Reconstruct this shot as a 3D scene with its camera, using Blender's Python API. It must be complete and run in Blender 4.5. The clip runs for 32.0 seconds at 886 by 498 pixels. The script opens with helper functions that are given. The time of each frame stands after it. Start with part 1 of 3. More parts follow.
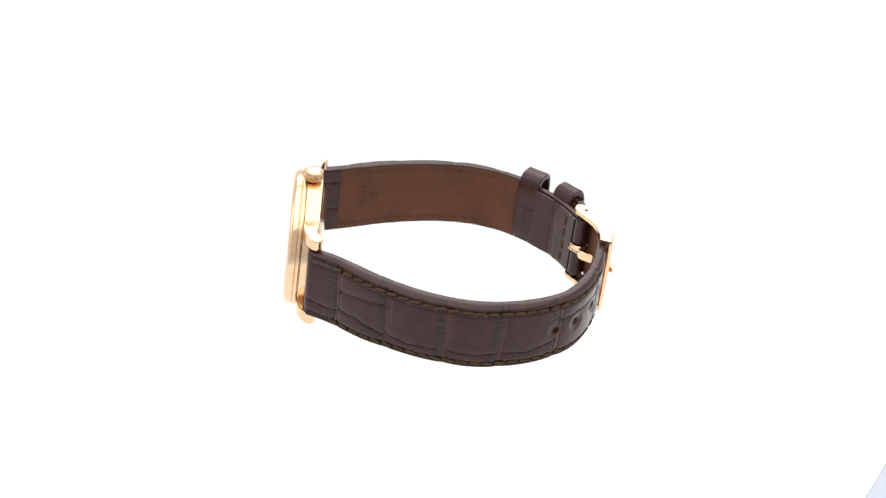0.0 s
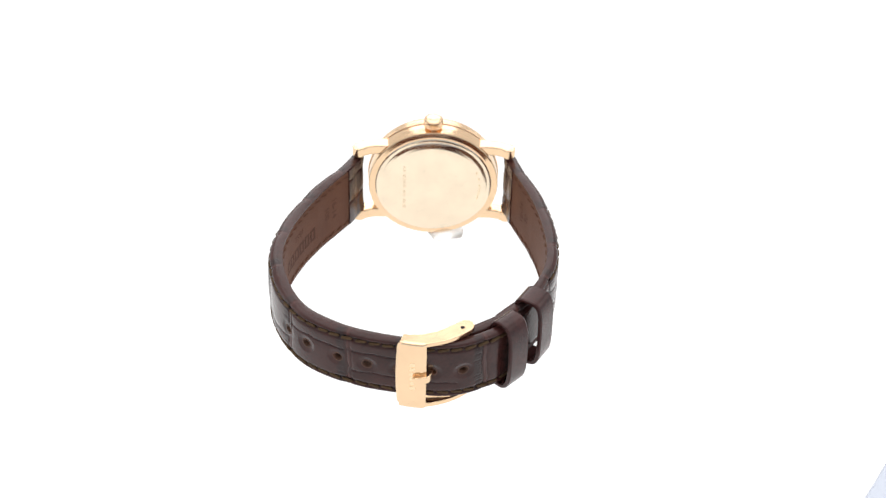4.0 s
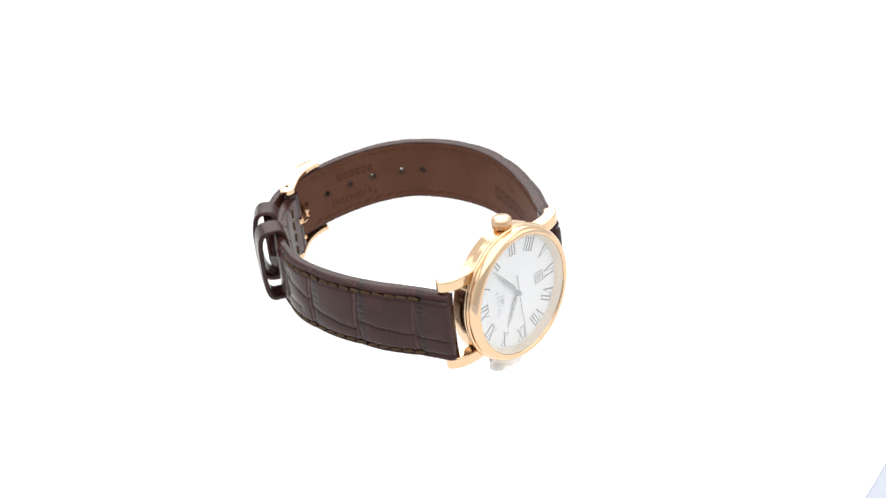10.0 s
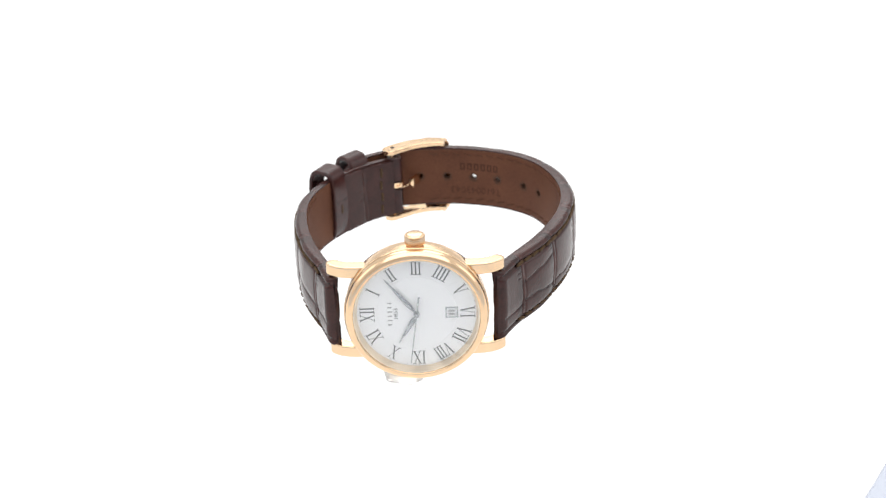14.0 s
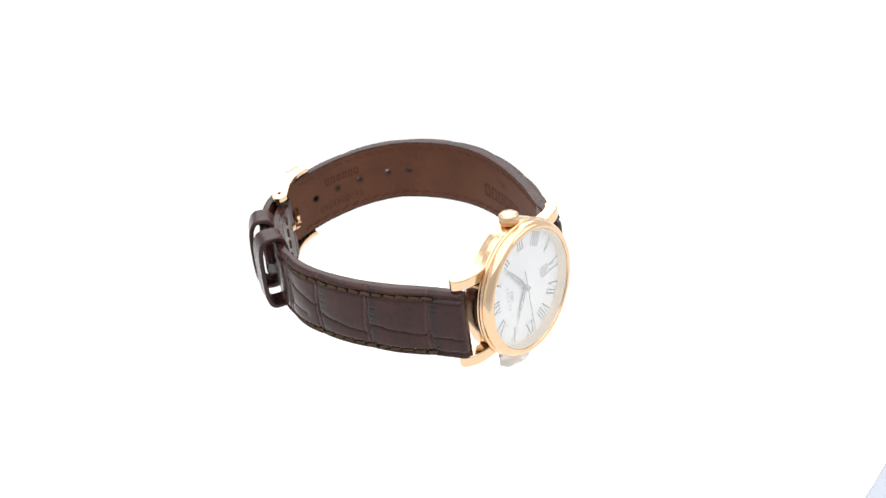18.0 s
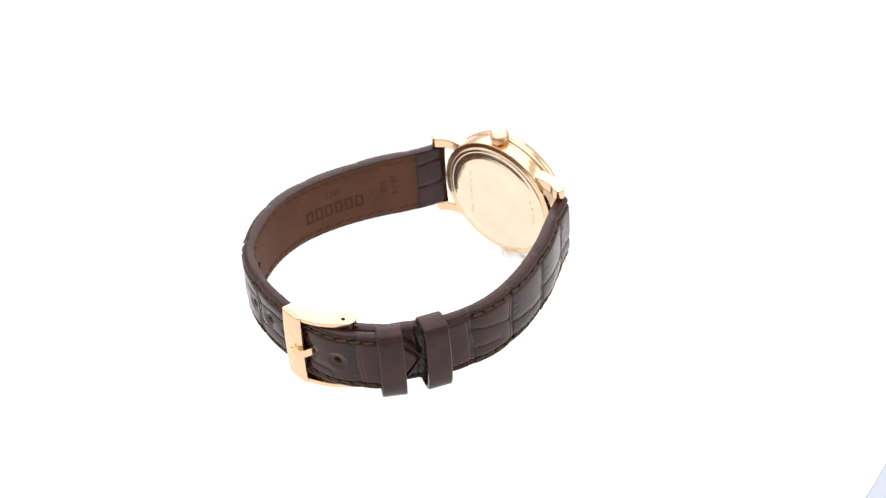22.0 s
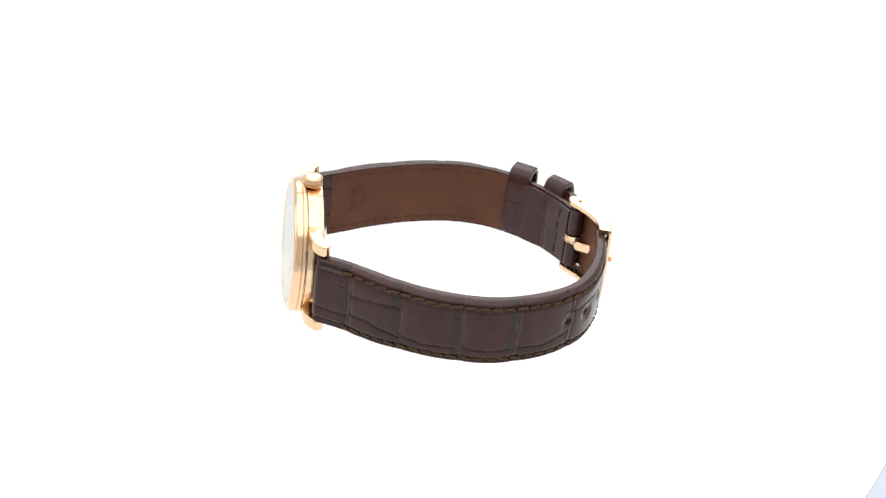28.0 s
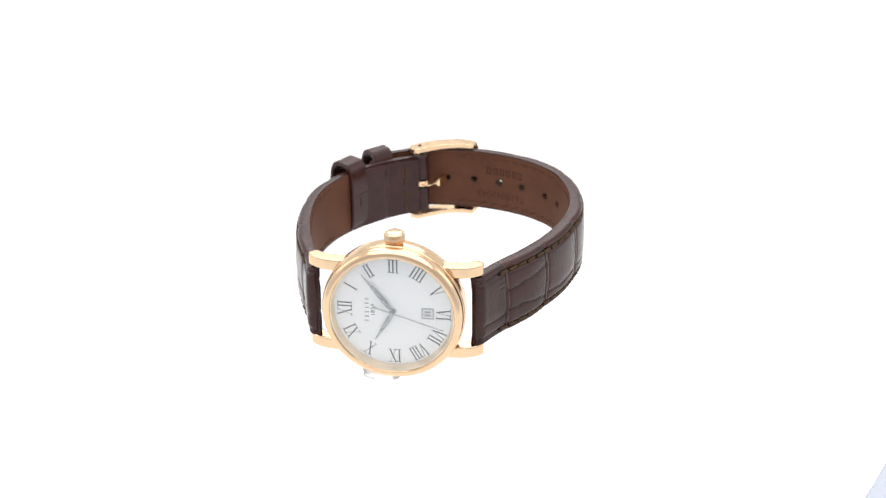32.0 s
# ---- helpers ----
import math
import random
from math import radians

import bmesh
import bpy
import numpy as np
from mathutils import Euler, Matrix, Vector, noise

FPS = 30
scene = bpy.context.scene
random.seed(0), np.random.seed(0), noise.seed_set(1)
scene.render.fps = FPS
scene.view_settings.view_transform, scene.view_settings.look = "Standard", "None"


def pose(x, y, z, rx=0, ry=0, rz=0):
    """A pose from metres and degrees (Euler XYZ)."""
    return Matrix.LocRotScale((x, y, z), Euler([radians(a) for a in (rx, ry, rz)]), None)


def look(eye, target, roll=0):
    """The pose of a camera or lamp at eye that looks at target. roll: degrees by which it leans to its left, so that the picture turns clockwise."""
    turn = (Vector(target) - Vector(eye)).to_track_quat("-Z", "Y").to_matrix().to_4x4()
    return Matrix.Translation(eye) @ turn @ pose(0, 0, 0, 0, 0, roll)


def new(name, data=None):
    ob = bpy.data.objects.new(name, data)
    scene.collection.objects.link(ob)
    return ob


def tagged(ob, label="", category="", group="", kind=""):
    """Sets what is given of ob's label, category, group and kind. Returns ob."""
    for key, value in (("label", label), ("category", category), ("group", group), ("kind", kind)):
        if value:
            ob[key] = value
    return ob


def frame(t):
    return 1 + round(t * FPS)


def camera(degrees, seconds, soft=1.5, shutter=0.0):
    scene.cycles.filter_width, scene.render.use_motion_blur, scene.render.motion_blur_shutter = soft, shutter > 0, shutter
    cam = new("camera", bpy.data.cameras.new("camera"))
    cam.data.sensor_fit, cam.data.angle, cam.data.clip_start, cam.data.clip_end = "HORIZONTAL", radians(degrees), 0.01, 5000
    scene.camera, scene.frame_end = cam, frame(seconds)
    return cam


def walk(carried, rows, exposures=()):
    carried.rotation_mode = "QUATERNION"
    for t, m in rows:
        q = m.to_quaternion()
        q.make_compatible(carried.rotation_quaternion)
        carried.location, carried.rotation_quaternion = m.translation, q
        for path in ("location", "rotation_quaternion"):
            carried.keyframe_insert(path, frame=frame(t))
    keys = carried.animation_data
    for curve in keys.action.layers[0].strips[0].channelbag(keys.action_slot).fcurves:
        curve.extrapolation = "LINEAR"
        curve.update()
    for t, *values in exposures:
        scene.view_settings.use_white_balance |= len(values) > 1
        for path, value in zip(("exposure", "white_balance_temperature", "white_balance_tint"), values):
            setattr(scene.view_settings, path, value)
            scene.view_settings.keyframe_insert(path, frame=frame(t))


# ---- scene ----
# ---------------------------------------------------------------- camera
MM = 0.001
LIFT = 14.1          # height of the turning centre over the table, mm
EYE_BACK, EYE_UP, EYE_SIDE = 0.33946, 0.22625, 0.003738
eye = Vector((EYE_SIDE, -EYE_BACK, EYE_UP + LIFT * MM))
cam = camera(25.93, 32.0, soft=1.35)
cam.data.dof.use_dof, cam.data.dof.focus_distance, cam.data.dof.aperture_fstop = True, 0.392, 24.0
aim = Vector((EYE_SIDE, 0.0, LIFT * MM))
walk(cam, [(0.0, look(eye, aim, -0.30)), (32.0, look(eye, aim, -0.30))])

# ---------------------------------------------------------------- world and light
world = bpy.data.worlds.new("studio_room")
scene.world = world
world.use_nodes = True
room = world.node_tree.nodes["Background"]
room.inputs[0].default_value = (0.95, 0.97, 1.0, 1)
room.inputs[1].default_value = 0.66
scene.view_settings.exposure = 0.0


def softbox(name, at, to, wide, high, watts, colour=(1, 1, 1)):
    data = bpy.data.lights.new(name, "AREA")
    data.shape, data.size, data.size_y, data.energy, data.color = "RECTANGLE", wide, high, watts, colour
    ob = new(name, data)
    ob.matrix_world = look(at, to)
    return ob


CENTRE = (0, 0, 0.015)
softbox("overhead_softbox", (0.0, -0.05, 0.70), CENTRE, 1.1, 1.1, 5.6)
softbox("rear_softbox", (0.0, 0.93, 0.50), CENTRE, 0.9, 0.85, 4.6)
softbox("side_softbox", (-0.56, 0.05, 0.26), CENTRE, 0.34, 0.34, 0.37)
softbox("side_softbox", (0.56, 0.05, 0.26), CENTRE, 0.34, 0.34, 0.37)


# ---------------------------------------------------------------- materials
def material(name, colour, rough=0.5, metal=0.0, grain=0.0, grain_size=0.4, mottling=0.0, mottling_size=6.0,
             bump=0.0, bump_size=0.3, spec=0.5, other=None, transmission=0.0, ior=1.45, rough_var=0.0, sheen=0.0):
    """Sizes in millimetres. Two scales of colour change, fine relief, uneven gloss."""
    mat = bpy.data.materials.new(name)
    mat.use_nodes = True
    nt = mat.node_tree
    b = nt.nodes["Principled BSDF"]
    b.inputs["Base Color"].default_value = (*colour, 1)
    b.inputs["Roughness"].default_value = rough
    b.inputs["Metallic"].default_value = metal
    b.inputs["Specular IOR Level"].default_value = spec
    b.inputs["Transmission Weight"].default_value = transmission
    b.inputs["IOR"].default_value = ior
    b.inputs["Sheen Weight"].default_value, b.inputs["Sheen Roughness"].default_value = sheen, 0.35
    if not (grain or mottling or bump or rough_var):
        return mat
    co = nt.nodes.new("ShaderNodeTexCoord")

    def tex(size, detail=4.0):
        n = nt.nodes.new("ShaderNodeTexNoise")
        n.inputs["Scale"].default_value = 1000.0 / size
        n.inputs["Detail"].default_value = detail
        nt.links.new(co.outputs["Object"], n.inputs["Vector"])
        return n

    def ramp(src, lo, hi):
        m = nt.nodes.new("ShaderNodeMapRange")
        m.inputs["From Min"].default_value, m.inputs["From Max"].default_value = 0.3, 0.7
        m.inputs["To Min"].default_value, m.inputs["To Max"].default_value = lo, hi
        nt.links.new(src.outputs["Fac"], m.inputs["Value"])
        return m.outputs["Result"]

    if grain or mottling:
        dark = other or tuple(v * 0.45 for v in colour)
        mix = nt.nodes.new("ShaderNodeMix")
        mix.data_type = "RGBA"
        mix.inputs["A"].default_value, mix.inputs["B"].default_value = (*colour, 1), (*dark, 1)
        add = nt.nodes.new("ShaderNodeMath")
        add.operation = "ADD"
        nt.links.new(ramp(tex(grain_size), 0, grain), add.inputs[0])
        nt.links.new(ramp(tex(mottling_size, 2.0), 0, mottling), add.inputs[1])
        nt.links.new(add.outputs[0], mix.inputs["Factor"])
        nt.links.new(mix.outputs["Result"], b.inputs["Base Color"])
    if rough_var:
        nt.links.new(ramp(tex(2.5), rough - rough_var, rough + rough_var), b.inputs["Roughness"])
    if bump:
        bn = nt.nodes.new("ShaderNodeBump")
        bn.inputs["Strength"].default_value = 1.0
        bn.inputs["Distance"].default_value = bump * MM
        nt.links.new(tex(bump_size, 3.0).outputs["Fac"], bn.inputs["Height"])
        nt.links.new(bn.outputs["Normal"], b.inputs["Normal"])
    return mat


gold = material("rose_gold_polished", (0.865, 0.615, 0.395), 0.15, 1.0, mottling=0.12, mottling_size=5, rough_var=0.03)
gold_back = material("rose_gold_back", (0.90, 0.75, 0.57), 0.13, 1.0, mottling=0.15, mottling_size=6, rough_var=0.03)
gold_faint = material("rose_gold_faint", (0.82, 0.66, 0.48), 0.35, 1.0, mottling=0.2)
gold_worn = material("rose_gold_worn", (0.92, 0.71, 0.46), 0.32, 1.0, mottling=0.2)
leather = material("dark_brown_leather", (0.051, 0.0166, 0.0142), 0.17, grain=0.35, grain_size=0.5, mottling=0.55, mottling_size=5,
                   bump=0.05, bump_size=0.6, other=(0.021, 0.0072, 0.0064), rough_var=0.07, spec=0.36, sheen=0.06)
edge_leather = material("keeper_leather", (0.052, 0.0165, 0.0145), 0.2, grain=0.4, grain_size=0.6, mottling=0.7, mottling_size=3.5,
                        bump=0.04, bump_size=0.3, other=(0.026, 0.0095, 0.0095), rough_var=0.07, spec=0.36, sheen=0.05)


def add_dye_shade(mat, colour, lip_tone):
    """Attribute above nought: cooler dyed strips and painted crease shade; below: paler lip tone."""
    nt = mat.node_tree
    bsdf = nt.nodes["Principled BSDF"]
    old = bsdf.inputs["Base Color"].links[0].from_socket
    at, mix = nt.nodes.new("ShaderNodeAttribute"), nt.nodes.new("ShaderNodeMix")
    at.attribute_name, mix.data_type = "dye_shade", "RGBA"
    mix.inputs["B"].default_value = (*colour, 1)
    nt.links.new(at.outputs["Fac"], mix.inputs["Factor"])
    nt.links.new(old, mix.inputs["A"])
    # this second mix lays the paler tone on the raised lips
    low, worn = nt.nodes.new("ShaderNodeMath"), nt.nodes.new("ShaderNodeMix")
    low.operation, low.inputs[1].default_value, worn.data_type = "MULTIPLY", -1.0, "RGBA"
    worn.inputs["B"].default_value = (*lip_tone, 1)
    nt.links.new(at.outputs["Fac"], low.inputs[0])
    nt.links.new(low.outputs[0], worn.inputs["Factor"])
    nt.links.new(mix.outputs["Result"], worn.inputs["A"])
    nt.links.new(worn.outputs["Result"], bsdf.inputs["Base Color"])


add_dye_shade(leather, (0.016, 0.0105, 0.011), (0.066, 0.024, 0.021))
lining_mat = material("tan_brown_lining", (0.134, 0.054, 0.029), 0.62, grain=0.6, grain_size=0.35, mottling=0.5, mottling_size=7,
                      bump=0.03, bump_size=0.25, other=(0.088, 0.034, 0.019), spec=0.2)
stamp = material("stamped_lining", (0.078, 0.030, 0.017), 0.7, grain=0.4, spec=0.2)
thread = material("brown_thread", (0.084, 0.049, 0.024), 0.75, grain=0.6, grain_size=0.2, bump=0.05, bump_size=0.15, spec=0.2)
inner_thread = material("lining_thread", (0.100, 0.042, 0.024), 0.75, grain=0.5, grain_size=0.2, spec=0.2)
dial_white = material("white_dial", (0.95, 0.96, 0.97), 0.38, grain=0.06, grain_size=0.3, mottling=0.04, other=(0.84, 0.85, 0.87))
# silvered metal; the bezel's gold reflection is put into its warm colour
rehaut_warm = material("silvered_flange_gold_tint", (0.94, 0.79, 0.60), 0.30, 0.85, mottling=0.1, mottling_size=3, other=(0.76, 0.73, 0.69))
date_grey = material("date_disc_grey", (0.78, 0.79, 0.80), 0.5, grain=0.1)
ink = material("grey_ink", (0.13, 0.14, 0.145), 0.45, 0.2, mottling=0.2, mottling_size=2)
pale_ink = material("pale_grey_ink", (0.42, 0.42, 0.43), 0.5, grain=0.1)
steel = material("brushed_silver", (0.42, 0.44, 0.45), 0.26, 0.9, grain=0.15, grain_size=0.4, rough_var=0.05)


def clear_glass(name):
    """Clear on the way through, mirror-like at a slant."""
    mat = bpy.data.materials.new(name)
    mat.use_nodes = True
    nt = mat.node_tree
    nt.nodes.remove(nt.nodes["Principled BSDF"])
    mix, clear, gloss, fr = (nt.nodes.new("ShaderNode" + k) for k in ("MixShader", "BsdfTransparent", "BsdfGlossy", "LayerWeight"))
    rise, add = (nt.nodes.new("ShaderNodeMath") for k in range(2))
    rise.operation, add.operation = "POWER", "MULTIPLY_ADD"
    rise.inputs[1].default_value, add.inputs[1].default_value, add.inputs[2].default_value = 1.9, 0.9, 0.03
    gloss.inputs["Roughness"].default_value = 0.02
    fr.inputs["Blend"].default_value = 0.5
    nt.links.new(fr.outputs["Facing"], rise.inputs[0])
    nt.links.new(rise.outputs[0], add.inputs[0])
    nt.links.new(add.outputs[0], mix.inputs[0])
    nt.links.new(clear.outputs[0], mix.inputs[1])
    nt.links.new(gloss.outputs[0], mix.inputs[2])
    nt.links.new(mix.outputs[0], nt.nodes["Material Output"].inputs["Surface"])
    return mat


glass = clear_glass("sapphire_crystal")
silicone = material("cloudy_silicone", (0.97, 0.96, 0.94), 0.2, transmission=0.74, ior=1.40, rough_var=0.06, mottling=0.3, mottling_size=2.5, other=(0.88, 0.87, 0.84))
hole_rim = material("raw_leather_rim", (0.10, 0.050, 0.031), 0.7, grain=0.5, grain_size=0.3, other=(0.02, 0.01, 0.006), spec=0.2)
dark_hole = material("punched_hole", (0.012, 0.006, 0.004), 0.8, grain=0.3)


def glowing(name, colour, strength):
    mat = bpy.data.materials.new(name)
    mat.use_nodes = True
    b = mat.node_tree.nodes["Principled BSDF"]
    b.inputs["Base Color"].default_value = (0.03, 0.03, 0.03, 1)
    b.inputs["Roughness"].default_value = 0.9
    b.inputs["Specular IOR Level"].default_value = 0.0
    b.inputs["Emission Color"].default_value = (*colour, 1)
    b.inputs["Emission Strength"].default_value = strength
    return mat


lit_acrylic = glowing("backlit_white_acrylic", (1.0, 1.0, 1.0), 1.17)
tent_cloth = glowing("lit_tent_cloth", (1.0, 0.99, 0.98), 0.85)
table_paint = material("pale_blue_table", (0.47, 0.50, 0.57), 0.6, grain=0.1, grain_size=3, mottling=0.1, mottling_size=40, other=(0.45, 0.48, 0.555))


# ---------------------------------------------------------------- mesh helpers (all in millimetres)
def part(name, bm, mat, parent, label="", smooth=True):
    me = bpy.data.meshes.new(name)
    bmesh.ops.recalc_face_normals(bm, faces=bm.faces[:])
    bm.to_mesh(me)
    bm.free()
    return part_from(name, me, mat, parent, label, smooth)


def part_from(name, me, mat, parent, label="", smooth=True):
    me.transform(Matrix.Scale(MM, 4))
    if not me.materials:
        me.materials.append(mat)
    if smooth:
        for p in me.polygons:
            p.use_smooth = True
        me.set_sharp_from_angle(angle=radians(38))
    ob = new(name, me)
    ob.parent = parent
    return tagged(ob, label)


def grid_mesh(name, pts, close_u=False, close_v=False, skip=None):
    """A skin over an array of points [u, v, 3]."""
    nu, nv = pts.shape[:2]
    iu = np.arange(nu if close_u else nu - 1)
    iv = np.arange(nv if close_v else nv - 1)
    a, b = np.meshgrid(iu, iv, indexing="ij")
    a, b = a.ravel(), b.ravel()
    a1, b1 = (a + 1) % nu, (b + 1) % nv
    faces = np.stack([a * nv + b, a1 * nv + b, a1 * nv + b1, a * nv + b1], 1)
    if skip is not None:
        faces = faces[~skip.ravel()[faces].all(1)]
    me = bpy.data.meshes.new(name)
    me.from_pydata(pts.reshape(-1, 3).tolist(), [], faces.tolist())
    return me


def tidy(me):
    bm = bmesh.new()
    bm.from_mesh(me)
    bmesh.ops.remove_doubles(bm, verts=bm.verts[:], dist=1e-4)
    bmesh.ops.recalc_face_normals(bm, faces=bm.faces[:])
    bm.to_mesh(me)
    bm.free()
    return me


def turned(profile, axis="y", at=(0, 0, 0), n=128):
    """A solid of revolution: profile of (radius, height along the axis)."""
    pr = [profile[0]]
    for p, q in zip(profile[:-1], profile[1:]):
        # support loops keep long faces flat up to their edges
        d = math.hypot(q[0] - p[0], q[1] - p[1])
        if d > 0.4:
            for f in (0.05 / d, 1 - 0.05 / d):
                pr.append((p[0] + (q[0] - p[0]) * f, p[1] + (q[1] - p[1]) * f))
        pr.append(q)
    pr = np.array(pr, float)
    a = np.linspace(0, 2 * np.pi, n, endpoint=False)
    r, h = pr[:, 0][:, None], pr[:, 1][:, None] + 0 * a
    if axis == "y":
        pts = np.stack([r * np.cos(a), h, r * np.sin(a)], -1)
    else:
        pts = np.stack([r * np.cos(a), r * np.sin(a), h], -1)
    return tidy(grid_mesh("turned", pts + np.array(at, float), close_v=True))


def box_bm(sx, sy, sz, at=(0, 0, 0), bevel=0.0, seg=2, turn=None):
    bm = bmesh.new()
    bmesh.ops.create_cube(bm, size=1, matrix=Matrix.Diagonal((sx, sy, sz, 1)))
    if bevel:
        bmesh.ops.bevel(bm, geom=bm.edges[:], offset=bevel, segments=seg, affect="EDGES", profile=0.5)
    m = Matrix.Translation(at)
    bmesh.ops.transform(bm, matrix=m @ turn if turn else m, verts=bm.verts[:])
    return bm


def prism(outline, thick, frame_of):
    """Extrude a flat outline [(p, q)] by thick; frame_of(p, q, h) gives the point."""
    bm = bmesh.new()
    lo = [bm.verts.new(frame_of(p, q, 0)) for p, q in outline]
    hi = [bm.verts.new(frame_of(p, q, thick)) for p, q in outline]
    bm.faces.new(lo), bm.faces.new(hi)
    n = len(outline)
    for i in range(n):
        bm.faces.new((lo[i], lo[(i + 1) % n], hi[(i + 1) % n], hi[i]))
    return bm


def merged(bms):
    out = bmesh.new()
    for b in bms:
        me = bpy.data.meshes.new("tmp")
        b.to_mesh(me)
        b.free()
        out.from_mesh(me)
        bpy.data.meshes.remove(me)
    return out


class Path:
    """A smooth plane curve through a few points, by arc length."""

    def __init__(self, pts):
        k = np.array(pts, float)
        out = []
        for i in range(len(k) - 1):
            p0, p1, p2, p3 = k[max(i - 1, 0)], k[i], k[i + 1], k[min(i + 2, len(k) - 1)]
            for u in np.linspace(0, 1, 40, endpoint=False):
                out.append(0.5 * (2 * p1 + (p2 - p0) * u + (2 * p0 - 5 * p1 + 4 * p2 - p3) * u * u + (3 * p1 - p0 - 3 * p2 + p3) * u ** 3))
        out.append(k[-1])
        p = np.array(out)
        for _ in range(60):
            p[1:-1] = 0.25 * p[:-2] + 0.5 * p[1:-1] + 0.25 * p[2:]
        s = np.r_[0, np.cumsum(np.hypot(*np.diff(p, axis=0).T))]
        if s[-1] > 50:
            # the free run of a strap half bends evenly
            free = (np.clip((s - 14) / 12, 0, 1) * np.clip((s[-1] - 10 - s) / 10, 0, 1))[1:-1, None]
            for _ in range(700):
                p[1:-1] += free * 0.25 * (p[:-2] - 2 * p[1:-1] + p[2:])
            s = np.r_[0, np.cumsum(np.hypot(*np.diff(p, axis=0).T))]
        self.length = s[-1]
        self.s, self.p = s, p

    def at(self, s):
        s = np.asarray(s, float)
        x, y = np.interp(s, self.s, self.p[:, 0]), np.interp(s, self.s, self.p[:, 1])
        h = 0.4
        a, b = np.clip(s - h, 0, self.length), np.clip(s + h, 0, self.length)
        dx = np.interp(b, self.s, self.p[:, 0]) - np.interp(a, self.s, self.p[:, 0])
        dy = np.interp(b, self.s, self.p[:, 1]) - np.interp(a, self.s, self.p[:, 1])
        l = np.hypot(dx, dy)
        over = s - np.clip(s, 0, self.length)
        tx, ty = dx / l, dy / l
        return np.stack([x + tx * over, y + ty * over], -1), np.stack([tx, ty], -1)

    def near(self, x, y):
        return self.s[np.argmin(np.hypot(self.p[:, 0] - x, self.p[:, 1] - y))]


# ---------------------------------------------------------------- the setting
def slab(name, sx, sy, sz, at, mat, label, category):
    ob = part(name, box_bm(sx, sy, sz, at, 2.0), mat, None, smooth=False)
    tagged(ob, label, category, kind="structure")


def build_setting():
    # a sheet with a rounded front end that widens towards the back
    rim = [(0.9 + 97.6 * math.cos(radians(d)), -11 + 97.6 * math.sin(radians(d))) for d in range(-150, -29, 3)]
    rim += [(560, 765), (560, 985), (-560, 985), (-560, 765)]
    sheet = prism(rim, 0.39, lambda p, q, t: (p, q, t - 0.39))
    tagged(part("ground", sheet, lit_acrylic, None, smooth=False), "backlit white acrylic sheet with a rounded front edge", "light table", kind="structure")
    slab("floor", 2400, 2400, 20, (0, 300, -10.4), table_paint, "pale bluish white table top under the light table", "table top")
    slab("wall_left", 10, 1500, 900, (-620, 250, 440), tent_cloth, "glowing white cloth side of the light tent", "tent wall")
    slab("wall_right", 10, 1500, 900, (620, 250, 440), tent_cloth, "glowing white cloth side of the light tent", "tent wall")
    slab("wall_back", 1230, 10, 900, (0, 1000, 440), tent_cloth, "glowing white cloth back of the light tent", "tent wall")
    slab("ceiling", 1230, 1500, 10, (0, 250, 895), tent_cloth, "glowing white cloth roof of the light tent", "tent roof")


build_setting()

# ---------------------------------------------------------------- the wristwatch
watch = tagged(new("wristwatch"), "rose gold wristwatch, white dial, dark brown leather strap, on its side", "wristwatch")

CASE_R = 15.0
DIAL_Y = -1.9


